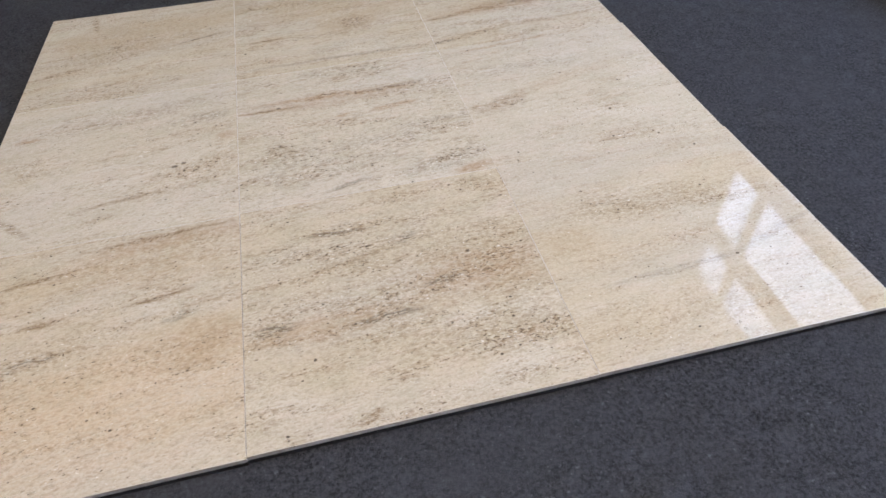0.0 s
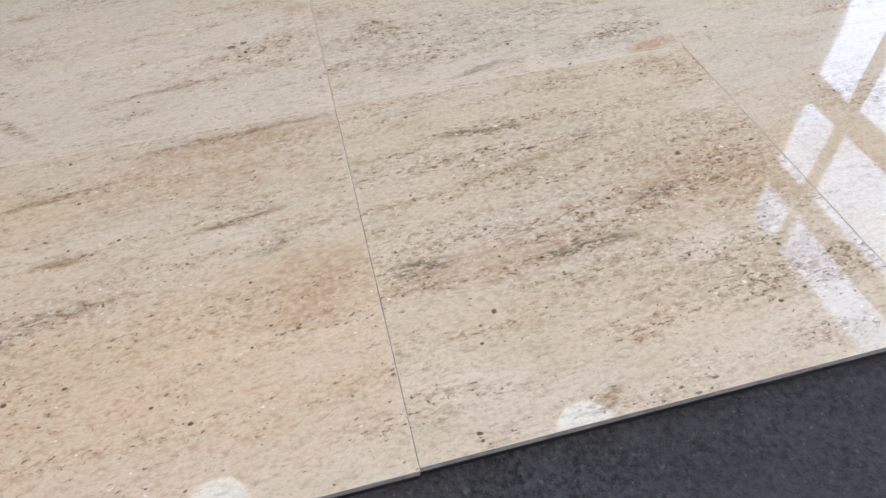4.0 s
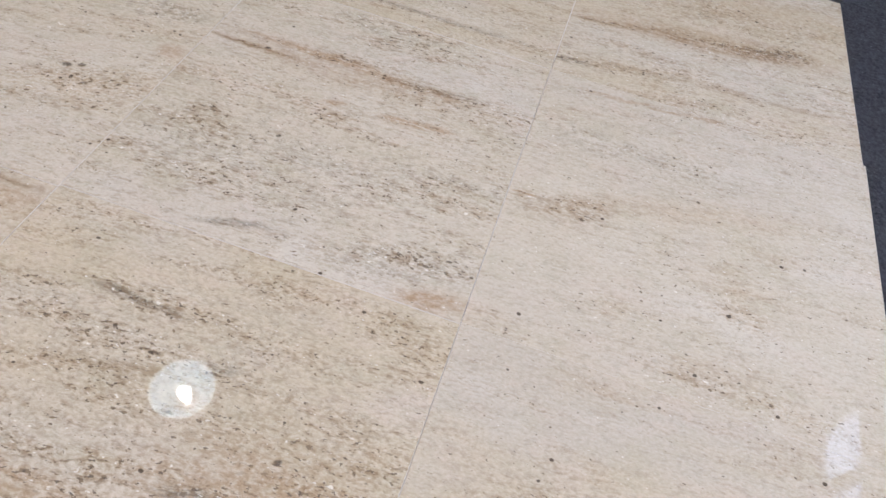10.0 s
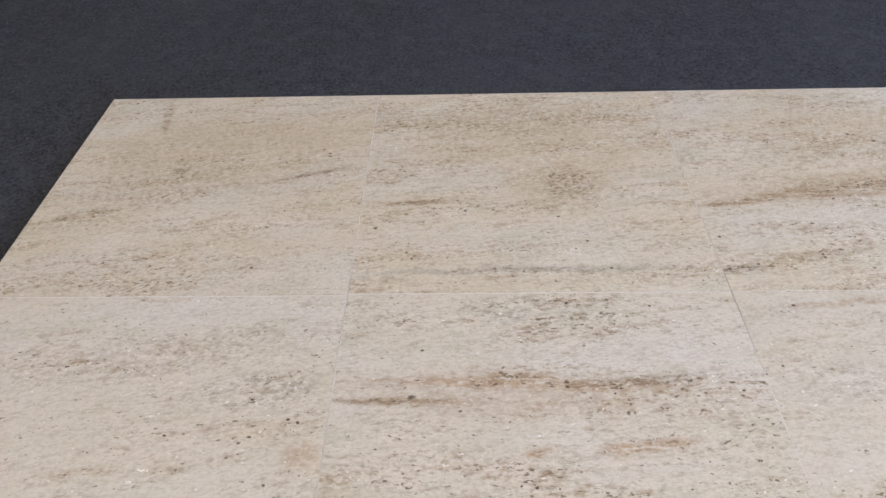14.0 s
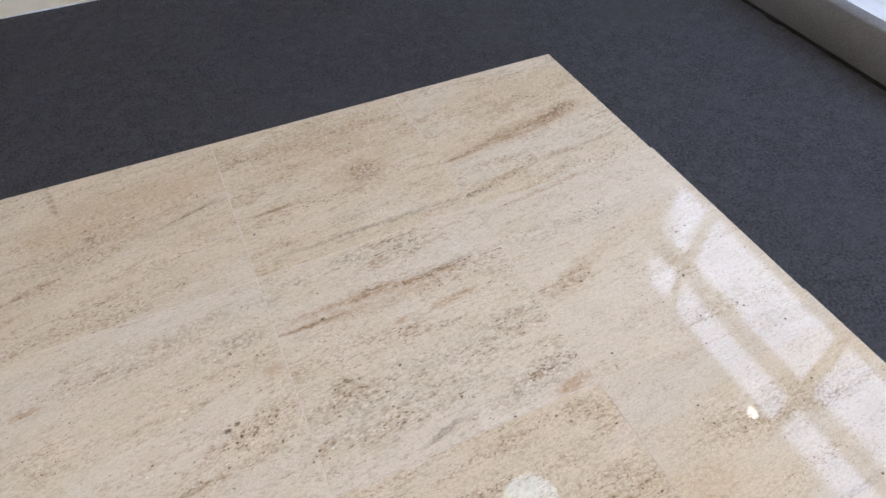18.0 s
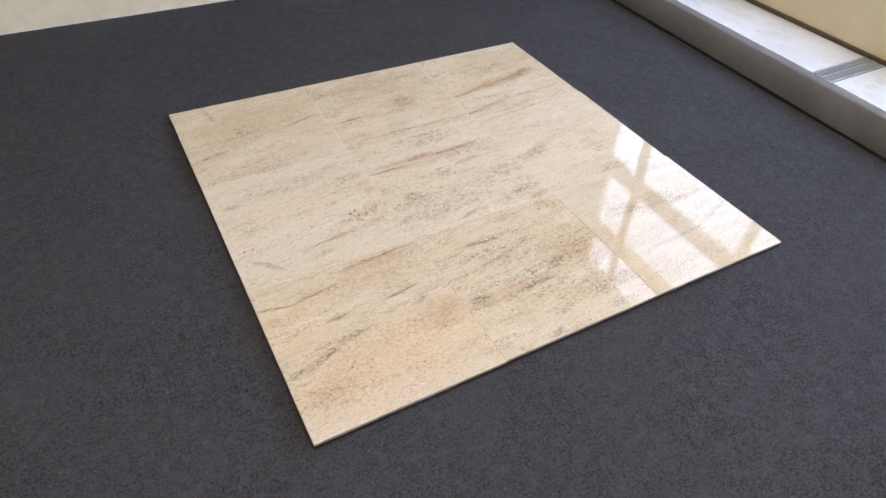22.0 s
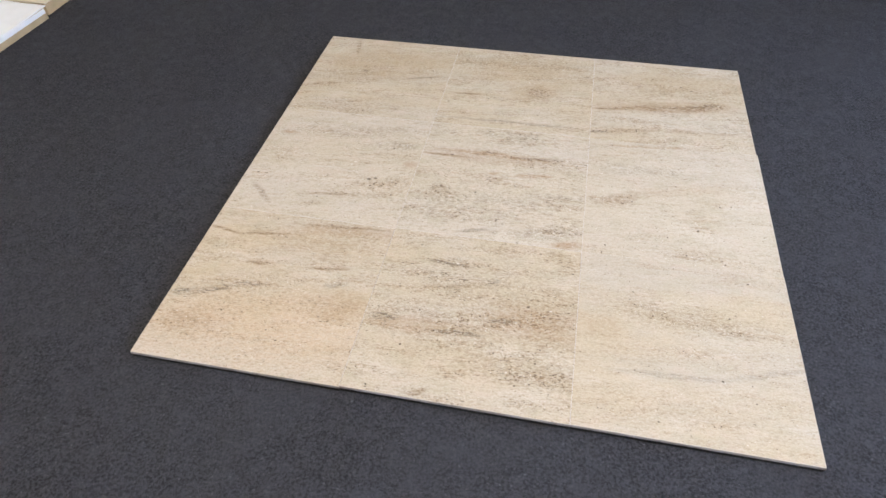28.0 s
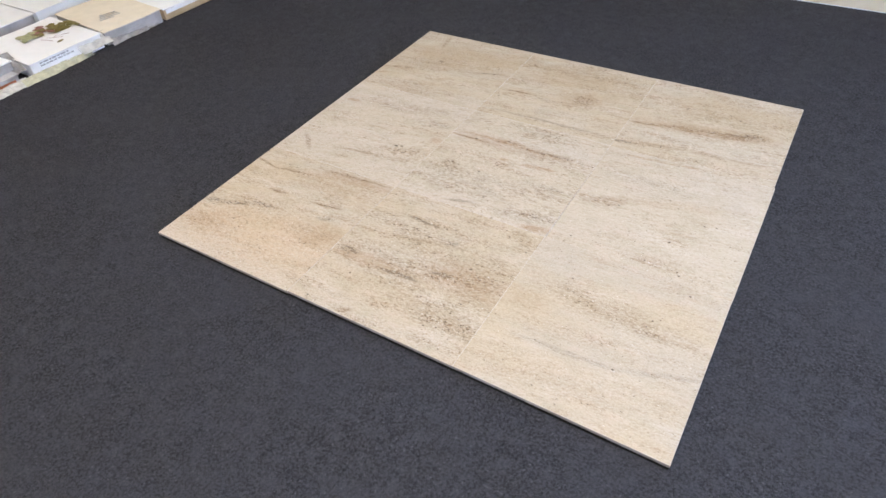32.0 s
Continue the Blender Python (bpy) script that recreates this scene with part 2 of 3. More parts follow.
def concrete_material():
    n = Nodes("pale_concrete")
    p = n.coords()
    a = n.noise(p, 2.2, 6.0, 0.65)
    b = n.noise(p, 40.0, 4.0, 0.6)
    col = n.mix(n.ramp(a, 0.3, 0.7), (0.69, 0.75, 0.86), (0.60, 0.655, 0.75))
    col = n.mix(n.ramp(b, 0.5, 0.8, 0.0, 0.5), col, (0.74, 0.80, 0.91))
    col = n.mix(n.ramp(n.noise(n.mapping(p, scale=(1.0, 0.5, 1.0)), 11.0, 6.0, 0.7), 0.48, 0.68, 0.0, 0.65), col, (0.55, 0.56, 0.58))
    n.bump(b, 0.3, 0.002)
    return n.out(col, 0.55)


def glass_material():
    n = Nodes("window_glass")
    n.bsdf.inputs["Transmission Weight"].default_value = 1.0
    n.bsdf.inputs["IOR"].default_value = 1.05
    return n.out((0.97, 0.98, 0.98), 0.0)


M_CARPET = carpet_material("charcoal_carpet", (0.0370, 0.0374, 0.0425), (0.074, 0.0755, 0.089), 0.8)
M_BACKING = carpet_material("carpet_backing", (0.130, 0.130, 0.136), (0.150, 0.152, 0.162), 0.25)
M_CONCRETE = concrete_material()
M_CREAM = plain("cream_paint", (0.74, 0.67, 0.53), 0.55, vary=0.05)
M_TAN = plain("tan_paint", (0.74, 0.62, 0.42), 0.45, vary=0.04, scale=4.0)
M_BROWN = plain("brown_rail", (0.085, 0.06, 0.042), 0.55)
M_WALL = plain("wall_paint", (0.62, 0.58, 0.50), 0.8, vary=0.06, scale=3.0)
M_CEIL = plain("ceiling_sheet", (0.50, 0.48, 0.44), 0.7, vary=0.06, scale=3.0)
M_FRAME = plain("window_frame_paint", (0.30, 0.26, 0.20), 0.5, vary=0.06)
M_GLASS = glass_material()
M_SKYGLOW = glow("bright_sky", (0.52, 0.665, 1.0), 9.2)
M_STEEL = plain("galvanised_steel", (0.40, 0.45, 0.54), 0.5, 0.4, vary=0.15, scale=30.0)
# near-black colour that paints the shade in the roll's crack and the drain
M_GAP_SHADE = plain("gap_shade", (0.012, 0.013, 0.016), 0.9)
# near-black colour that stands in for the contact shadow under the tiles
M_UNDERSHADE = plain("tile_contact_shade", (0.010, 0.009, 0.009), 0.95)
M_SAWN = plain("sawn_granite_edge", (0.42, 0.37, 0.34), 0.6, vary=0.2, scale=60.0, bump=0.5)
M_ARRIS = plain("ground_granite_arris", (0.60, 0.54, 0.47), 0.35, vary=0.15, scale=50.0)
M_CARTON_W = plain("white_carton", (0.90, 0.90, 0.90), 0.45, vary=0.02)
M_CARTON_K = plain("kraft_carton", (0.80, 0.71, 0.57), 0.65, vary=0.04)
M_KRAFT_SIDE = plain("bare_kraft_board", (0.60, 0.44, 0.26), 0.7, vary=0.08)
M_CARTON_G = plain("grey_carton", (0.50, 0.48, 0.48), 0.55, vary=0.15)
M_WRAP = plain("plastic_wrap", (0.60, 0.585, 0.54), 0.22, vary=0.2, scale=25.0, bump=0.4, grain=60.0)
M_WRAP_OLIVE = plain("olive_wrap", (0.52, 0.50, 0.36), 0.25, vary=0.25, scale=25.0, bump=0.4, grain=60.0)
M_WRAP_GREY = plain("grey_wrap", (0.36, 0.345, 0.34), 0.25, vary=0.3, scale=18.0, bump=0.4, grain=60.0)
M_INK = plain("grey_print", (0.46, 0.45, 0.44), 0.6)
M_RED = plain("red_print", (0.42, 0.14, 0.06), 0.55)
M_LEAF = plain("olive_leaf_print", (0.22, 0.18, 0.05), 0.6, vary=0.3, scale=40.0)
M_LEAF2 = plain("pale_leaf_print", (0.42, 0.41, 0.22), 0.6, vary=0.25, scale=40.0)
M_PETAL = plain("mauve_petal_print", (0.30, 0.13, 0.12), 0.6, vary=0.3, scale=40.0)
M_LAMP = plain("lamp_housing", (0.45, 0.46, 0.47), 0.4, 0.6)
M_BULB = glow("lamp_bulb", (1.0, 0.98, 0.94), 170.0)
# emission stands in for the bulb's light caught by the clear rim
M_RIM_GLOW = glow("acrylic_rim_glow", (0.9, 1.0, 0.98), 17.0)
M_FLOOD = glow("flood_lens", (1.0, 1.0, 0.97), 28.0)


def acrylic_material():
    """Clear ribbed acrylic; soft uneven emission stands in for the bulb's light on it."""
    n = Nodes("acrylic_reflector_glow")
    n.link((0.38, 0.80, 1.25), n.bsdf.inputs["Emission Color"])
    n.link(n.ramp(n.noise(n.mapping(n.coords(), scale=(1, 1, 0.3)), 30.0, 3.0), 0.35, 0.72, 3.4, 6.2), n.bsdf.inputs["Emission Strength"])
    return n.out((0.70, 0.80, 0.77), 0.25)


M_ACRYLIC = acrylic_material()


# ---- building helpers ----
def part(name, bm, material, parent=None, label="", smooth=False):
    """Links a bmesh as one mesh object, under parent if one is given."""
    me = bpy.data.meshes.new(name)
    bm.normal_update()
    bm.to_mesh(me)
    bm.free()
    for m in material if isinstance(material, (list, tuple)) else [material]:
        me.materials.append(m)
    if smooth:
        me.polygons.foreach_set("use_smooth", [True] * len(me.polygons))
    o = new(name, me)
    if parent is not None:
        o.parent = parent
    if label:
        tagged(o, label)
    return o


def add_box(bm, x0, x1, y0, y1, z0, z1, bevel=0.0, segments=1):
    made = bmesh.ops.create_cube(bm, size=1.0, matrix=Matrix.Translation(((x0 + x1) / 2, (y0 + y1) / 2, (z0 + z1) / 2)) @ Matrix.Diagonal((x1 - x0, y1 - y0, z1 - z0, 1)))
    if bevel:
        edges = list({e for v in made["verts"] for e in v.link_edges})
        bmesh.ops.bevel(bm, geom=edges, offset=bevel, segments=segments, affect="EDGES", profile=0.5)
    return bm


def box(x0, x1, y0, y1, z0, z1, bevel=0.0, segments=1):
    return add_box(bmesh.new(), x0, x1, y0, y1, z0, z1, bevel, segments)


def empty(name, m=None):
    o = new(name)
    o.empty_display_size = 0.1
    if m is not None:
        o.matrix_world = m
    return o


def lathe(profile, steps=32):
    """A solid of revolution about z from (radius, height) pairs."""
    bm = bmesh.new()
    rings = [[bm.verts.new((r * math.cos(a), r * math.sin(a), z)) for a in [2 * math.pi * i / steps for i in range(steps)]] for r, z in profile]
    for low, high in zip(rings, rings[1:]):
        for i in range(steps):
            bm.faces.new((low[i], low[(i + 1) % steps], high[(i + 1) % steps], high[i]))
    for ring, flip in ((rings[0], True), (rings[-1], False)):
        if (Vector(ring[0].co) - Vector(ring[steps // 2].co)).length > 0.002 and profile[0] != profile[-1]:
            bm.faces.new(ring[::-1] if flip else ring)
    return bm


# ---- the hall ----
X0, X1, Y0, Y1, TOP = -6.0, 3.66, -6.0, 7.5, 5.0
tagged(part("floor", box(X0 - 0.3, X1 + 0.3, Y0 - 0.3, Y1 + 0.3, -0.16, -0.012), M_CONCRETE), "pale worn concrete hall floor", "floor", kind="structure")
tagged(part("wall_north", box(X0, X1, Y1, Y1 + 0.25, -0.012, TOP), M_WALL), "plain cream painted hall wall", "wall", kind="structure")
tagged(part("wall_west", box(X0 - 0.25, X0, Y0, Y1, -0.012, TOP), M_WALL), "plain cream painted hall wall", "wall", kind="structure")
tagged(part("wall_south", box(X0, X1, Y0 - 0.25, Y0, -0.012, TOP), M_WALL), "plain cream painted hall wall", "wall", kind="structure")
tagged(part("ceiling", box(X0 - 0.25, X1 + 0.25, Y0 - 0.25, Y1 + 0.25, TOP, TOP + 0.2), M_CEIL), "grey sheeted hall ceiling", "ceiling", kind="structure")

# window wall: tan panelling below, a glazed band above it
SILL, T1A, T1B, T2A, T2B, HEAD = 0.65, 1.80, 1.97, 2.515, 2.71, 3.095
WY0, WY1 = -3.6, 2.57
MULL = [2.203, 1.058, -0.09, -1.236, -2.382]
tagged(part("wall_east", box(X1 - 0.02, X1 + 0.05, Y0, WY1, 0.014, SILL), M_TAN), "tan painted panel wall under the windows", "wall", kind="structure")
wall_b = bmesh.new()
add_box(wall_b, X1 + 0.003, X1 + 0.05, Y0, WY1, HEAD, TOP)
add_box(wall_b, X1 + 0.003, X1 + 0.05, Y0, WY0, SILL, HEAD)
add_box(wall_b, X1 + 0.003, X1 + 0.05, WY1, 4.178, 0.014, TOP)
add_box(wall_b, X1 + 0.003, X1 + 0.05, 4.237, Y1, 0.014, TOP)
add_box(wall_b, X1 + 0.003, X1 + 0.05, 4.178, 4.237, 0.014, 1.69)
add_box(wall_b, X1 + 0.003, X1 + 0.05, 4.178, 4.237, 1.95, TOP)
tagged(part("wall_east_upper", wall_b, M_WALL), "plain painted wall round the windows", "wall", kind="structure")
tagged(part("baseboard", box(X1 - 0.035, X1 + 0.045, Y0, Y1, -0.012, 0.014, 0.004), M_BROWN), "dark brown base rail of the tan wall", "baseboard", kind="structure")

window = tagged(empty("window_1", pose(X1, 0, 0)), "tall steel framed window with bright panes", "window", kind="structure")
cols = [WY1] + MULL + [WY0]
rows_z = [(SILL, T1A), (T1B, T2A), (T2B, HEAD)]
for y in MULL:
    part("mullion", box(0.0, 0.03, y - 0.035, y + 0.053, SILL, HEAD, 0.004), M_FRAME, window)
for za, zb in ((T1A, T1B), (T2A, T2B)):
    part("transom", box(-0.004, 0.034, WY0, WY1, za, zb, 0.006), M_FRAME, window)
for ya, yb in zip(cols, cols[1:]):
    for za, zb in rows_z:
        pane = part("pane", box(0.013, 0.017, yb + 0.03, ya - 0.03, za - 0.01, zb + 0.01), M_GLASS, window)
        pane.visible_shadow = False
tagged(part("backdrop", box(4.5, 4.55, -9.0, 11.0, -0.5, 9.0), M_SKYGLOW), "bright overcast sky outside the windows", "backdrop", kind="structure")

# low cream kerb wall along the far edge of the carpet
tagged(part("wall_low", box(-5.0, 2.6, 3.050, 3.25, -0.012, 0.50, 0.006), M_CREAM), "low cream painted boundary wall", "wall", kind="structure")


# ---- carpet with its rolled end ----
carpet = tagged(empty("carpet"), "charcoal needle-felt carpet with one end rolled up", "carpet")
bm = bmesh.new()
bmesh.ops.create_grid(bm, x_segments=90, y_segments=140, size=0.5)
for v in bm.verts:
    x, y = -2.9 + (v.co.x + 0.5) * 5.69, -5.4 + (v.co.y + 0.5) * 8.44
    v.co = (x, y, 0.0013 * noise.noise((x * 1.3, y * 1.3, 0.0)) - 0.0095)
part("carpet_sheet", bm, M_CARPET, carpet, smooth=True)

def roll_at(y):
    """Centre x and radius of the roll along its length: it lies slightly askew."""
    return 2.810 + 0.023 * y + 0.006 * noise.noise((0, y * 0.9, 9.0)), 0.071 + 0.003 * noise.noise((4.0, y * 0.8, 1.0))


bm = bmesh.new()
rings, steps = [], 64
for j in range(141):
    y = -5.4 + 8.425 * j / 140
    cx, rr = roll_at(y)
    ring = []
    for i in range(steps):
        a = 2 * math.pi * i / steps
        ca, sa = math.cos(a), math.sin(a)
        flat = (abs(ca) ** 2.4 + abs(sa) ** 2.4) ** (-1 / 2.4)
        r = rr * flat * (1 + 0.03 * noise.noise((ca * 1.5, sa * 1.5, y * 1.4)) + 0.012 * noise.noise((a, y * 5.0, 3.0)))
        x = 0.97 * r * ca
        if ca < 0:
            # the slack near side slopes down flat to the floor
            h = (rr + r * sa) / (2 * rr)
            x = -rr * (1.02 - 0.60 * max(0.0, h) ** 2.4 + 0.02 * noise.noise((h * 2.0, y * 2.0, 6.0))) * min(1.0, -ca * 2.4)
        ring.append(bm.verts.new((cx + x, y, max(0.0005, rr + r * sa))))
    rings.append(ring)
for a, b in zip(rings, rings[1:]):
    for i in range(steps):
        bm.faces.new((a[i], b[i], b[(i + 1) % steps], a[(i + 1) % steps]))
bm.faces.new(rings[0])
bm.faces.new(rings[-1][::-1])
part("carpet_roll", bm, M_BACKING, carpet, "thick flattened roll of grey carpet", smooth=True)
# ragged near-black strip for the shaded crack where the sheet goes under the roll
bm = bmesh.new()
prev = None
for j in range(401):
    y = -2.2 + 5.2 * j / 400
    cx, rr = roll_at(y)
    e = 0.004 * noise.noise((y * 3.0, 1.0, 0.0)) + 0.006 * noise.noise((y * 16.0, 2.0, 0.0)) + 0.003 * noise.noise((y * 45.0, 4.0, 0.0)) + 0.05 * max(0.0, noise.noise((y * 5.0, 7.0, 0.0)) - 0.42)
    z = 0.006 + 0.003 * noise.noise((y * 9.0, 5.0, 0.0))
    near = cx - rr * 0.97
    cur = [bm.verts.new((near - 0.003 - e, y, -0.009)), bm.verts.new((near - 0.0035 - e, y, z * 0.6)), bm.verts.new((near + 0.012, y, z * 0.6 + 0.002))]
    if prev:
        for i in range(2):
            bm.faces.new((prev[i], cur[i], cur[i + 1], prev[i + 1]))
    prev = cur
part("roll_crack_shade", bm, M_GAP_SHADE, carpet, "near-black strip for the shaded crack under the roll")


# ---- granite tiles ----
THICK = 0.014
WARM, STRAW, CREAM = (0.523, 0.428, 0.307), (0.519, 0.432, 0.317), (0.538, 0.467, 0.367)
COOL, ASH = (0.528, 0.46, 0.372), (0.543, 0.48, 0.40)
# joints: across at these x, along at these y in each column
JX = (0.0, 0.6122, 1.2235, 1.832)
JY = ((-0.003, 0.612, 1.2265, 1.830), (0.000, 0.616, 1.2295, 1.830), (0.001, 0.6185, 1.2305, 1.831))


def granite_tile(i, j, label, base, cool, busy, flow, marks, out=0.0, lie=Matrix()):
    """One tile of the square in column i and row j; out: how far it sticks out, lie: its tilt on the soft carpet."""
    xa, xb, ya, yb = JX[i], JX[i + 1] + out, JY[i][j], JY[i][j + 1]
    w, h, g = xb - xa, yb - ya, 0.00006
    tile = tagged(empty("granite_tile", pose(xa, ya, 0.0) @ lie), label + ", laid on carpet", "tile", "granite tiles laid edge to edge")
    bm = box(g, w - g, g, h - g, THICK - 0.003, THICK)
    top = [e for e in bm.edges if all(v.co.z > THICK - 0.001 for v in e.verts)]
    bmesh.ops.bevel(bm, geom=top, offset=0.0008, segments=2, affect="EDGES", profile=0.5, material=1)
    part("polished_face", bm, [granite("granite_%d%d" % (i, j), 1.0 + i * 3 + j, base, cool, marks, busy, flow), M_ARRIS], tile)
    # slightly recessed slab, coloured as the dark shadow line below the tile edge
    part("shadow_base", box(0.0016, w - 0.0016, 0.0016, h - 0.0016, -0.0095, 0.0025), M_UNDERSHADE, tile, "near-black slab for the contact shadow under the tile")
    bm = box(g, w - g, g, h - g, 0.0025, THICK - 0.003)
    low = [e for e in bm.edges if all(v.co.z < 0.003 for v in e.verts)]
    bmesh.ops.bevel(bm, geom=low, offset=0.001, segments=1, affect="EDGES", profile=0.5)
    part("sawn_body", bm, M_SAWN, tile, "rough sawn grey brown edge")


granite_tile(0, 0, "polished granite tile with a peach corner", WARM, COOL, 0.6, 6, [
    ("stain", 0.33, 0.15, 0.42, 0.15, 3, PEACH, 0.68), ("stain", 0.52, 0.27, 0.12, 0.07, 8, RUST, 0.45), ("stain", 0.12, 0.135, 0.12, 0.04, 10, RUST, 0.4),
    ("vein", 0.054, 0.512, 0.065, 0.006, -11, BROWN, 1.0), ("vein", 0.183, 0.514, 0.085, 0.006, 9, BROWN, 1.0), ("stain", 0.45, 0.572, 0.20, 0.028, 4, RUST, 0.6), ("vein", 0.45, 0.590, 0.17, 0.006, 4, BROWN, 0.8),
    ("vein", 0.45, 0.40, 0.075, 0.006, 9, BROWN, 1.0), ("vein", 0.227, 0.388, 0.045, 0.008, 4, BROWN, 0.8), ("vein", 0.04, 0.235, 0.04, 0.016, 20, GREY, 1.0),
    ("vein", 0.14, 0.261, 0.075, 0.013, 22, DARK, 0.85), ("vein", 0.237, 0.303, 0.05, 0.011, 6, DARK, 0.8), ("vein", 0.489, 0.345, 0.035, 0.012, 13, GREY, 0.9),
    ("drift", 0.22, 0.30, 0.24, 0.05, 8, OCHRE, 0.4), ("stain", 0.42, 0.50, 0.25, 0.07, 2, OCHRE, 0.5)], out=-0.0004)
granite_tile(1, 0, "polished granite tile with brown speckled drift", STRAW, COOL, 0.88, 3, [
    ("drift", 0.40, 0.28, 0.32, 0.16, 4, BROWN, 0.38), ("stain", 0.475, 0.30, 0.17, 0.075, 4, RUST, 0.62), ("stain", 0.16, 0.235, 0.16, 0.035, 3, RUST, 0.55),
    ("vein", 0.06, 0.249, 0.045, 0.015, 6, DARK, 0.9), ("vein", 0.275, 0.227, 0.075, 0.010, 3, DARK, 0.9), ("vein", 0.404, 0.288, 0.045, 0.013, 3, DARK, 0.75),
    ("drift", 0.50, 0.13, 0.17, 0.06, 0, BROWN, 0.4), ("vein", 0.207, 0.02, 0.03, 0.012, 24, BROWN, 0.9), ("vein", 0.208, 0.486, 0.07, 0.008, -3, DARK, 0.8),
    ("vein", 0.24, 0.402, 0.10, 0.010, 9, BROWN, 0.6), ("vein", 0.344, 0.437, 0.03, 0.014, 22, GREY, 0.8), ("drift", 0.3, 0.46, 0.3, 0.10, 4, GREY, 0.3),
    ("spot", 0.472, 0.354, 0.0039, 0.0036, 0, DARK, 0.95), ("spot", 0.204, 0.441, 0.0033, 0.0030, 0, DARK, 0.95), ("spot", 0.130, 0.157, 0.0033, 0.0036, 0, DARK, 0.95)])
granite_tile(2, 0, "pale polished granite tile, lightly speckled", STRAW, (0.50, 0.436, 0.352), 0.4, 3, [
    ("drift", 0.31, 0.40, 0.27, 0.055, -4, BROWN, 0.55), ("vein", 0.27, 0.20, 0.16, 0.009, 4, GREY, 0.55), ("vein", 0.50, 0.24, 0.12, 0.010, 16, GREY, 0.42),
    ("drift", 0.25, 0.10, 0.3, 0.06, 5, OCHRE, 0.3), ("drift", 0.40, 0.385, 0.10, 0.018, -12, BROWN, 0.5), ("drift", 0.3, 0.27, 0.3, 0.03, 5, OCHRE, 0.25),
    ("stain", 0.07, 0.33, 0.08, 0.05, 0, OCHRE, 0.4)], lie=pose(0.305, 0.305, 0.0, 0.06, 0.05, 0) @ pose(-0.305, -0.305, 0), out=0.002)
granite_tile(0, 1, "pale polished granite tile with dark spot", CREAM, ASH, 0.5, 8, [
    ("spot", 0.455, 0.235, 0.008, 0.005, 10, DARK, 0.9), ("spot", 0.503, 0.204, 0.006, 0.0042, 0, DARK, 0.8), ("spot", 0.475, 0.241, 0.005, 0.004, 0, DARK, 0.9),
    ("vein", 0.102, 0.090, 0.075, 0.013, -43, BROWN, 0.6), ("drift", 0.49, 0.185, 0.17, 0.06, 20, OCHRE, 0.6), ("drift", 0.505, 0.436, 0.10, 0.035, 10, GREY, 0.7),
    ("vein", 0.074, 0.452, 0.045, 0.012, 3, RUST, 0.8), ("drift", 0.115, 0.31, 0.06, 0.05, 20, OCHRE, 0.5), ("stain", 0.585, 0.335, 0.03, 0.022, 0, RUST, 0.6),
    ("drift", 0.36, 0.50, 0.25, 0.05, 8, BROWN, 0.35), ("vein", 0.34, 0.13, 0.10, 0.007, 8, BROWN, 0.6)])
granite_tile(1, 1, "polished granite tile with long dark vein", CREAM, ASH, 0.86, 3, [
    ("vein", 0.085, 0.412, 0.10, 0.007, 1, BROWN, 0.9), ("vein", 0.27, 0.447, 0.24, 0.013, 0, RUST, 0.8), ("vein", 0.43, 0.452, 0.11, 0.009, 2, DARK, 0.6), ("stain", 0.27, 0.425, 0.28, 0.05, 0, RUST, 0.4),
    ("spot", 0.110, 0.420, 0.0060, 0.0036, 8, DARK, 0.9), ("drift", 0.105, 0.227, 0.045, 0.024, -8, BROWN, 0.95), ("vein", 0.42, 0.350, 0.075, 0.010, 7, RUST, 0.9),
    ("vein", 0.283, 0.337, 0.025, 0.007, 6, RUST, 0.9), ("drift", 0.50, 0.242, 0.12, 0.018, 5, DARK, 0.4), ("drift", 0.23, 0.165, 0.28, 0.10, 5, GREY, 0.4),
    ("drift", 0.512, 0.062, 0.11, 0.03, 9, GREY, 0.55), ("stain", 0.565, 0.016, 0.06, 0.022, 10, RUST, 0.9), ("spot", 0.234, 0.226, 0.0044, 0.0036, 0, DARK, 0.9),
    ("vein", 0.254, 0.037, 0.06, 0.007, 14, GREY, 0.9), ("drift", 0.30, 0.575, 0.12, 0.03, -5, GREY, 0.5)])
granite_tile(2, 1, "pale cream polished granite tile", CREAM, COOL, 0.38, 4, [
    ("drift", 0.10, 0.27, 0.09, 0.035, 24, BROWN, 0.7), ("stain", 0.10, 0.27, 0.08, 0.03, 24, RUST, 0.35), ("vein", 0.026, 0.272, 0.018, 0.010, 0, RUST, 1.0), ("drift", 0.39, 0.036, 0.18, 0.022, 1, OCHRE, 0.55),
    ("drift", 0.385, 0.171, 0.07, 0.03, -18, OCHRE, 0.5), ("vein", 0.23, 0.592, 0.22, 0.009, 5, RUST, 0.6), ("spot", 0.305, 0.379, 0.0033, 0.0030, 0, DARK, 0.9),
    ("stain", 0.30, 0.35, 0.24, 0.03, 15, OCHRE, 0.4), ("drift", 0.2, 0.45, 0.2, 0.04, 4, GREY, 0.25)], out=0.0035, lie=pose(0.305, 0.305, -0.002, 0.6, 0, 0) @ pose(-0.305, -0.305, 0))
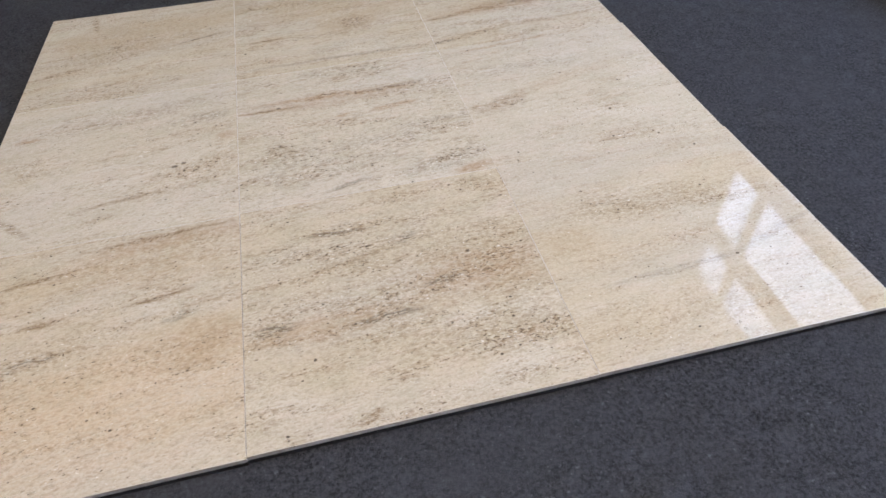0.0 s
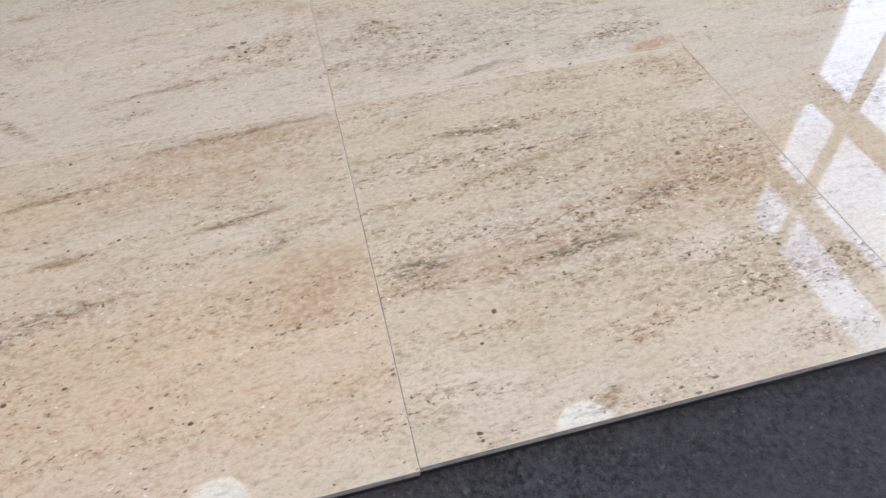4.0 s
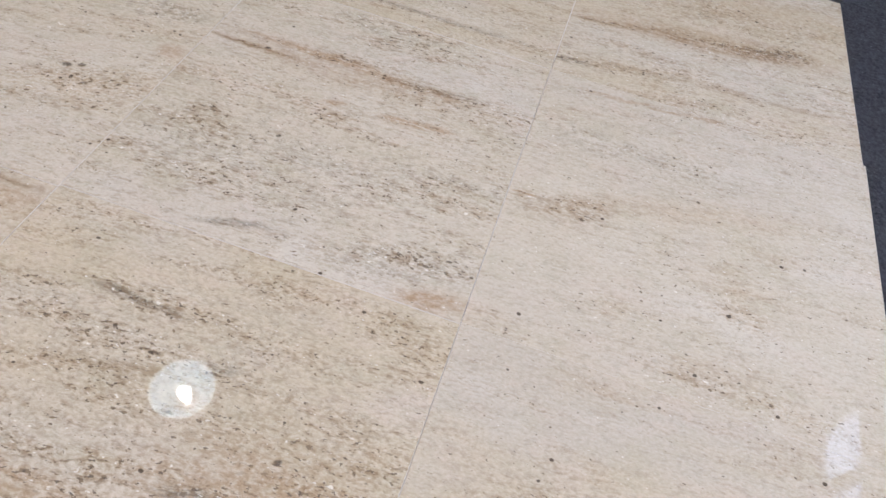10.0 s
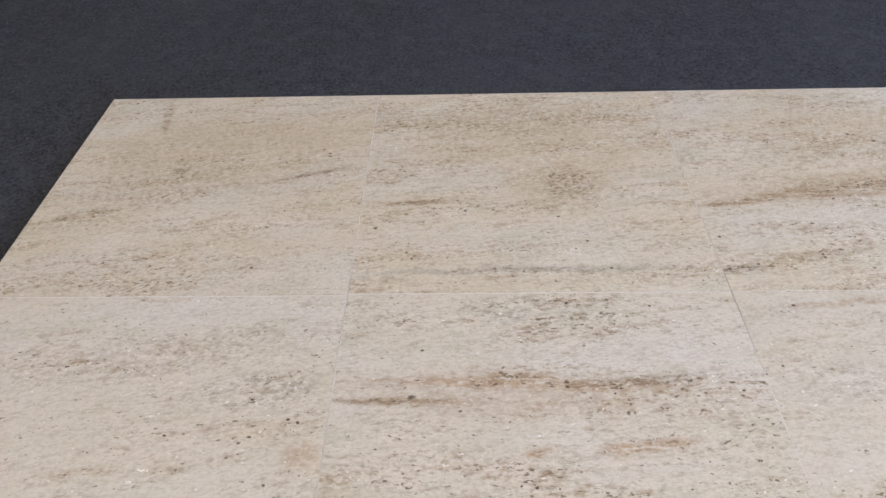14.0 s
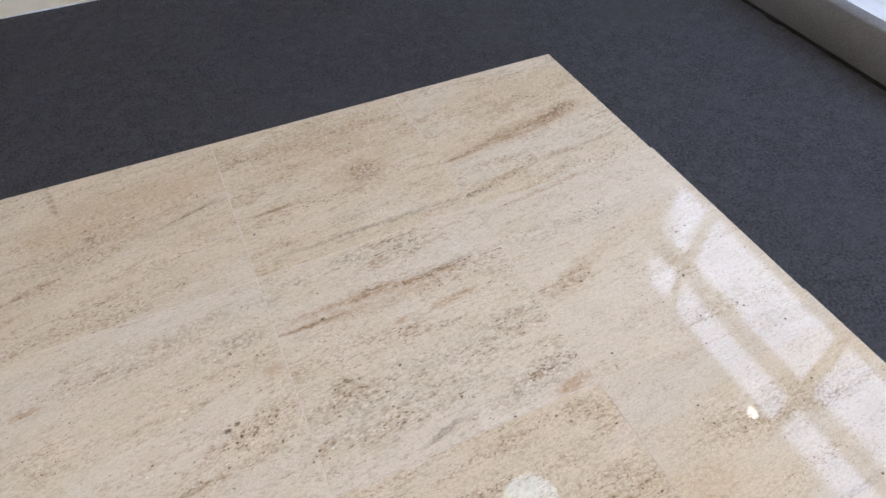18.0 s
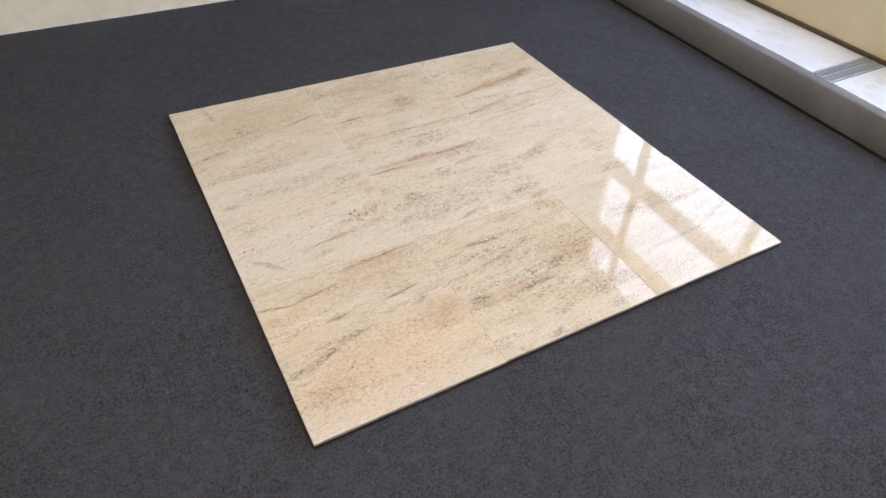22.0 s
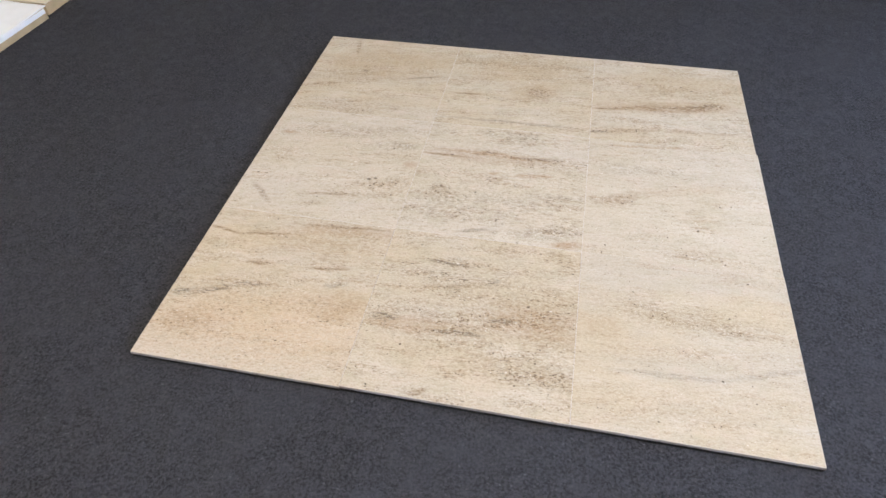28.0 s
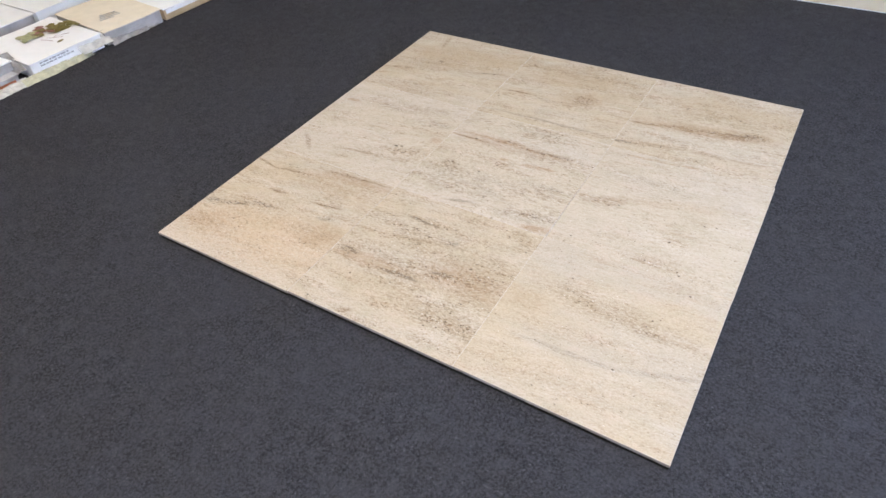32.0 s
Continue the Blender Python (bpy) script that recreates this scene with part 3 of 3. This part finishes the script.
granite_tile(0, 2, "straw polished granite tile with short streaks", STRAW, COOL, 0.75, 9, [
    ("vein", 0.49, 0.312, 0.09, 0.006, 14, DARK, 0.85), ("vein", 0.239, 0.328, 0.018, 0.010, 0, DARK, 0.9), ("drift", 0.25, 0.05, 0.16, 0.05, 3, OCHRE, 0.6),
    ("vein", 0.151, 0.522, 0.06, 0.010, -78, BROWN, 0.75), ("stain", 0.35, 0.4, 0.35, 0.15, 4, OCHRE, 0.5), ("vein", 0.071, 0.193, 0.08, 0.009, 16, BROWN, 0.7),
    ("drift", 0.2, 0.28, 0.22, 0.06, 10, BROWN, 0.35)])
granite_tile(1, 2, "straw polished granite tile with tan cloud", STRAW, COOL, 0.82, 4, [
    ("stain", 0.37, 0.28, 0.12, 0.07, 8, OCHRE, 0.6), ("vein", 0.10, 0.226, 0.06, 0.008, 0, BROWN, 1.0), ("drift", 0.385, 0.277, 0.055, 0.055, 0, BROWN, 0.8),
    ("spot", 0.388, 0.416, 0.0033, 0.0030, 0, DARK, 0.9), ("spot", 0.416, 0.387, 0.0033, 0.0030, 0, DARK, 0.9), ("vein", 0.3, 0.05, 0.3, 0.008, 2, GREY, 0.6),
    ("stain", 0.3, 0.42, 0.35, 0.12, 3, OCHRE, 0.45), ("spot", 0.031, 0.162, 0.0033, 0.0030, 0, DARK, 0.9), ("drift", 0.3, 0.5, 0.28, 0.07, 3, BROWN, 0.3)])
granite_tile(2, 2, "polished granite tile with brown band", STRAW, COOL, 0.75, 5, [
    ("vein", 0.075, 0.213, 0.07, 0.010, 4, BROWN, 0.9), ("vein", 0.29, 0.25, 0.22, 0.022, 8, BROWN, 0.85), ("drift", 0.445, 0.287, 0.10, 0.03, 9, BROWN, 0.95),
    ("vein", 0.45, 0.29, 0.08, 0.012, 10, DARK, 0.7), ("stain", 0.3, 0.26, 0.3, 0.05, 8, RUST, 0.5), ("drift", 0.34, 0.38, 0.20, 0.05, 4, BROWN, 0.5),
    ("vein", 0.03, 0.048, 0.045, 0.010, 6, DARK, 0.9), ("vein", 0.35, 0.10, 0.3, 0.010, 6, BROWN, 0.4), ("stain", 0.4, 0.45, 0.3, 0.1, 4, OCHRE, 0.35)], out=-0.0005)


# ---- drain grate in the floor by the window wall ----
grate = tagged(empty("drain_grate", pose(2.9, 0.775, -0.012)), "galvanised steel channel drain grate set in concrete", "drain grate")
# flat plate on the floor, its black colour gives the channel's shade
part("channel", box(0.0, 0.72, 0.0, 0.125, 0.0005, 0.002), M_GAP_SHADE, grate, "near-black plate for the shaded drain channel")
for ya, yb in ((0.0, 0.012), (0.057, 0.068), (0.113, 0.125)):
    part("rail", box(0.0, 0.72, ya, yb, 0.002, 0.009, 0.001), M_STEEL, grate)
bar_bm = box(-0.0052, 0.0052, -0.025, 0.025, 0.002, 0.008, 0.001)
bmesh.ops.rotate(bar_bm, verts=bar_bm.verts, cent=(0, 0, 0), matrix=Matrix.Rotation(radians(24), 3, "Z"))
bar = part("bar", bar_bm, M_STEEL, grate)
first = True
for k in range(26):
    for y in (0.0345, 0.0905):
        o = bar if first else new("bar", bar.data)
        o.parent, o.location, first = grate, (0.016 + k * 0.0275, y, 0.0), False


# ---- cartons along the carpet's edge ----
def carton(y0, y1, height, depth, lid, side, label, front=-1.56, turn=0.0, sag=0.0):
    """A low carton: body, a lid that overhangs a little and sags, a tape strip along the front seam."""
    c = tagged(empty("carton", pose(front, y0, -0.008, 0, 0, turn)), label, "carton", "cartons along the carpet edge")
    w = y1 - y0
    part("body", box(-depth, 0.0, 0.0, w, 0.0, height, 0.004, 2), side, c)
    bm = bmesh.new()
    bmesh.ops.create_grid(bm, x_segments=10, y_segments=10, size=0.5)
    for v in bm.verts:
        x, y = -depth - 0.004 + (v.co.x + 0.5) * (depth + 0.012), -0.004 + (v.co.y + 0.5) * (w + 0.008)
        v.co = (x, y, height + 0.0065 + 0.003 * noise.noise((x * 6.0, y * 6.0, y0)) - sag * math.sin(math.pi * (v.co.y + 0.5)) * (v.co.x + 0.5))
    rim = bmesh.ops.extrude_face_region(bm, geom=bm.faces[:])
    bmesh.ops.translate(bm, verts=[v for v in rim["geom"] if isinstance(v, bmesh.types.BMVert)], vec=(0, 0, -0.005))
    bmesh.ops.recalc_face_normals(bm, faces=bm.faces[:])
    part("lid", bm, lid, c, "printed lid")
    return c


def text_bars(c, x, y, z, n, length):
    """Rows of unreadable print on a carton's upright side, word by word."""
    for k in range(n):
        at, zz, word = y, z - k * 0.013, 0
        while at < y + length * (0.75 + 0.25 * ((k * 7) % 5) / 5):
            step = (0.016, 0.026, 0.011, 0.021)[(word + k) % 4]
            part("print_word", box(x, x + 0.0015, at, at + step, zz, zz + 0.007), M_INK, c)
            at, word = at + step + 0.006, word + 1


def lid_bars(c, x, y, z, n, length):
    """Slanting lines of pale print on a lid."""
    for k in range(n):
        bm = box(-0.0035, 0.0035, 0.0, length * (0.6 + 0.4 * ((k * 3) % 4) / 4), 0.0, 0.0012)
        bmesh.ops.rotate(bm, verts=bm.verts, cent=(0, 0, 0), matrix=Matrix.Rotation(radians(-14), 3, "Z"))
        part("print_line", bm, M_INK, c).location = (x - k * 0.022, y + 0.012 * k, z)


def printed_leaf(c, x, y, z, size, wide, turn, mat, label, seed):
    """A flat printed leaf with a ragged outline."""
    bm = bmesh.new()
    rim = []
    for k in range(18):
        a = 2 * math.pi * k / 18
        r = size * (0.82 + 0.34 * noise.noise((math.cos(a) * 2.2, math.sin(a) * 2.2, seed * 3.7)))
        rim.append(bm.verts.new((r * wide * math.cos(a), r * math.sin(a), 0.0)))
    face = bm.faces.new(rim)
    up = bmesh.ops.extrude_face_region(bm, geom=[face])
    bmesh.ops.translate(bm, verts=[v for v in up["geom"] if isinstance(v, bmesh.types.BMVert)], vec=(0, 0, 0.0007))
    bmesh.ops.recalc_face_normals(bm, faces=bm.faces[:])
    bmesh.ops.rotate(bm, verts=bm.verts, cent=(0, 0, 0), matrix=Matrix.Rotation(turn, 3, "Z"))
    part("leaf", bm, mat, c, label).location = (x, y, z)


c = carton(-0.35, 0.47, 0.050, 0.55, M_CARTON_G, M_CARTON_G, "grey printed carton lying on the floor", front=-1.60)
part("stripe", box(0.0005, 0.0025, 0.26, 0.80, 0.022, 0.034), M_RED, c, "rust red printed stripe")
c = carton(-0.28, 0.49, 0.045, 0.50, M_CARTON_W, M_CARTON_G, "white carton lying on a grey one", front=-1.63, turn=1.5)
c.location.z = 0.050
text_bars(c, 0.0010, 0.55, 0.030, 2, 0.12)
c = carton(0.535, 0.945, 0.075, 0.47, M_CARTON_W, M_CARTON_W, "white carton printed with a flower spray", front=-1.578, turn=-2)
text_bars(c, 0.0012, 0.05, 0.062, 2, 0.22)
random.seed(5)
for k in range(84):
    d = random.uniform(-1.0, 1.0)
    y, x = 0.285 + 0.135 * d, -0.295 + random.gauss(0.0, 0.034) * (1.15 - 0.5 * abs(d)) + 0.02 * d
    pick = 0 if d < -0.45 else (1 if d < 0.15 and k % 5 < 3 else 2)
    printed_leaf(c, x, y, 0.0845 + 0.0001 * k, random.uniform(0.018, 0.036), random.uniform(0.55, 0.95), random.uniform(0, 3.1), (M_LEAF2, M_PETAL, M_LEAF)[pick], ("pale leaf", "mauve petal", "olive leaf")[pick], k)
printed_leaf(c, -0.105, 0.245, 0.0845, 0.024, 0.6, 0.3, M_LEAF, "olive leaf", 77)
for k in range(3):
    bm = box(-0.0009, 0.0009, 0.0, 0.08, 0.0, 0.0008)
    bmesh.ops.rotate(bm, verts=bm.verts, cent=(0, 0, 0), matrix=Matrix.Rotation(radians(-70 + 22 * k), 3, "Z"))
    part("stem", bm, M_PETAL, c).location = (-0.215 + 0.012 * k, 0.20 + 0.03 * k, 0.0845)
c = carton(0.965, 1.325, 0.072, 0.50, M_CARTON_K, M_CARTON_G, "kraft topped carton with grey printed side", front=-1.558, turn=-5, sag=0.004)
text_bars(c, 0.0012, 0.04, 0.055, 3, 0.19)
lid_bars(c, -0.16, 0.08, 0.0795, 4, 0.13)
c = carton(1.345, 1.80, 0.062, 0.55, M_CARTON_W, M_KRAFT_SIDE, "white lidded carton with kraft side", front=-1.525, turn=-3, sag=0.003)
part("label_strip", box(0.0085, 0.0105, 0.01, 0.44, 0.038, 0.060), M_CARTON_W, c, "white paper strip")
c = carton(1.83, 2.40, 0.06, 0.55, M_CARTON_K, M_KRAFT_SIDE, "kraft carton lying on the floor", front=-1.52)
c = carton(2.42, 2.80, 0.06, 0.55, M_CARTON_W, M_CARTON_W, "plain white carton lying on the floor", front=-1.57)
# a second row behind
for y0, mats in ((-0.30, (M_CARTON_W, M_CARTON_W)), (0.33, (M_CARTON_W, M_CARTON_G)), (0.96, (M_CARTON_W, M_CARTON_W)), (1.60, (M_CARTON_W, M_CARTON_W))):
    carton(y0, y0 + 0.61, 0.082, 0.6, mats[0], mats[1], "white carton stacked behind the printed ones", front=-2.17)


def crumpled(x0, x1, y0, y1, high, low, seed, mat, label, ragged=0.3, folds=1.0):
    """A crumpled sheet from the height high at x0 down to low at x1, with creases and a torn hem."""
    bm = bmesh.new()
    n, m = max(10, int((y1 - y0) / 0.009)), 9
    grid = []
    for a in range(n + 1):
        y = y0 + (y1 - y0) * a / n
        reach = 1.0 - ragged * (0.5 + 0.9 * noise.noise((y * 9.0, seed, 0.0)) + 0.4 * noise.noise((y * 37.0, seed, 4.0)))
        row = []
        for b_ in range(m + 1):
            t = b_ / m
            crease = abs(noise.noise((y * 16.0, t * 2.2, seed))) + 0.5 * abs(noise.noise((y * 41.0, t * 5.0, seed + 3)))
            z = high + (low - high) * min(1.0, t * 1.1) ** 0.7 + folds * 0.014 * crease * (0.25 + t * (1 - t) * 3.0)
            row.append(bm.verts.new((x0 + (x1 - x0) * reach * t + folds * 0.006 * noise.noise((y * 22.0, t * 3.0, seed + 9)), y, max(-0.006, z))))
        grid.append(row)
    for p, q in zip(grid, grid[1:]):
        for k in range(m):
            bm.faces.new((p[k], p[k + 1], q[k + 1], q[k]))
    o = part("plastic_wrap", bm, mat)
    sol = o.modifiers.new("film", "SOLIDIFY")
    sol.thickness = 0.0008
    return tagged(o, label, "plastic wrap", "crumpled wrap by the cartons")


CREAM_WRAP = "crumpled pale plastic wrap beside cartons"
crumpled(-1.60, -1.535, -0.30, 0.50, 0.016, -0.006, 1.0, M_WRAP, CREAM_WRAP)
crumpled(-1.575, -1.525, 0.46, 0.86, 0.020, -0.006, 2.0, M_WRAP_OLIVE, "crumpled olive tinted wrap under the flower carton")
crumpled(-1.585, -1.520, 0.80, 0.985, 0.072, 0.020, 5.0, M_WRAP, "torn pale wrap hanging off the flower carton", 0.25, 0.7)
crumpled(-1.556, -1.515, 0.98, 1.30, 0.030, -0.006, 3.0, M_WRAP_GREY, "crumpled grey plastic wrap along a kraft carton", 0.5)
crumpled(-1.76, -1.605, 0.470, 0.545, 0.098, 0.030, 8.0, M_WRAP_GREY, "grey plastic wrap bunched between two cartons", 0.2, 2.2)


# ---- lamps ----
def high_bay(x, y, z):
    lamp = tagged(empty("high_bay_lamp", pose(x, y, z)), "round high bay lamp with clear acrylic reflector", "ceiling lamp", "high bay lamps")
    part("reflector", lathe([(0.235, 0.0), (0.240, 0.006), (0.215, 0.07), (0.16, 0.16), (0.10, 0.22), (0.095, 0.215), (0.155, 0.155), (0.208, 0.068), (0.235, 0.0)], 48), M_ACRYLIC, lamp, "clear ribbed acrylic reflector", True)
    part("rim", lathe([(0.238, -0.004), (0.246, -0.004), (0.249, 0.002), (0.246, 0.008), (0.240, 0.008), (0.238, -0.004)], 48), M_RIM_GLOW, lamp, "polished clear rim", True)
    part("housing", lathe([(0.10, 0.222), (0.10, 0.30), (0.085, 0.32), (0.085, 0.50), (0.04, 0.52)], 32), M_LAMP, lamp, "grey metal housing")
    part("bulb", lathe([(0.004, 0.02), (0.034, 0.03), (0.050, 0.07), (0.045, 0.15), (0.030, 0.21)], 24), M_BULB, lamp, "glowing bulb", True)
    part("rod", lathe([(0.008, 0.52), (0.008, TOP - z)], 12), M_LAMP, lamp)
    return lamp


for x, y, z in ((2.12, 1.66, 4.17), (-0.76, 1.78, 4.17)):
    high_bay(x, y, z)
for y, z in ((1.22, 3.06), (0.45, 1.99)):
    lamp = tagged(empty("wall_lamp", pose(X1 - 0.02, y, z)), "small round bulkhead lamp on the window frame", "wall lamp", "bulkhead lamps")
    b = lathe([(0.055, -0.02), (0.06, 0.0), (0.06, 0.02), (0.05, 0.03)], 24)
    bmesh.ops.rotate(b, verts=b.verts, cent=(0, 0, 0), matrix=Matrix.Rotation(radians(-90), 3, "Y"))
    part("bezel", b, M_LAMP, lamp)
    b = lathe([(0.05, 0.03), (0.042, 0.045), (0.02, 0.053), (0.004, 0.055)], 24)
    bmesh.ops.rotate(b, verts=b.verts, cent=(0, 0, 0), matrix=Matrix.Rotation(radians(-90), 3, "Y"))
    part("lens", b, M_FLOOD, lamp, "glowing lens", True)
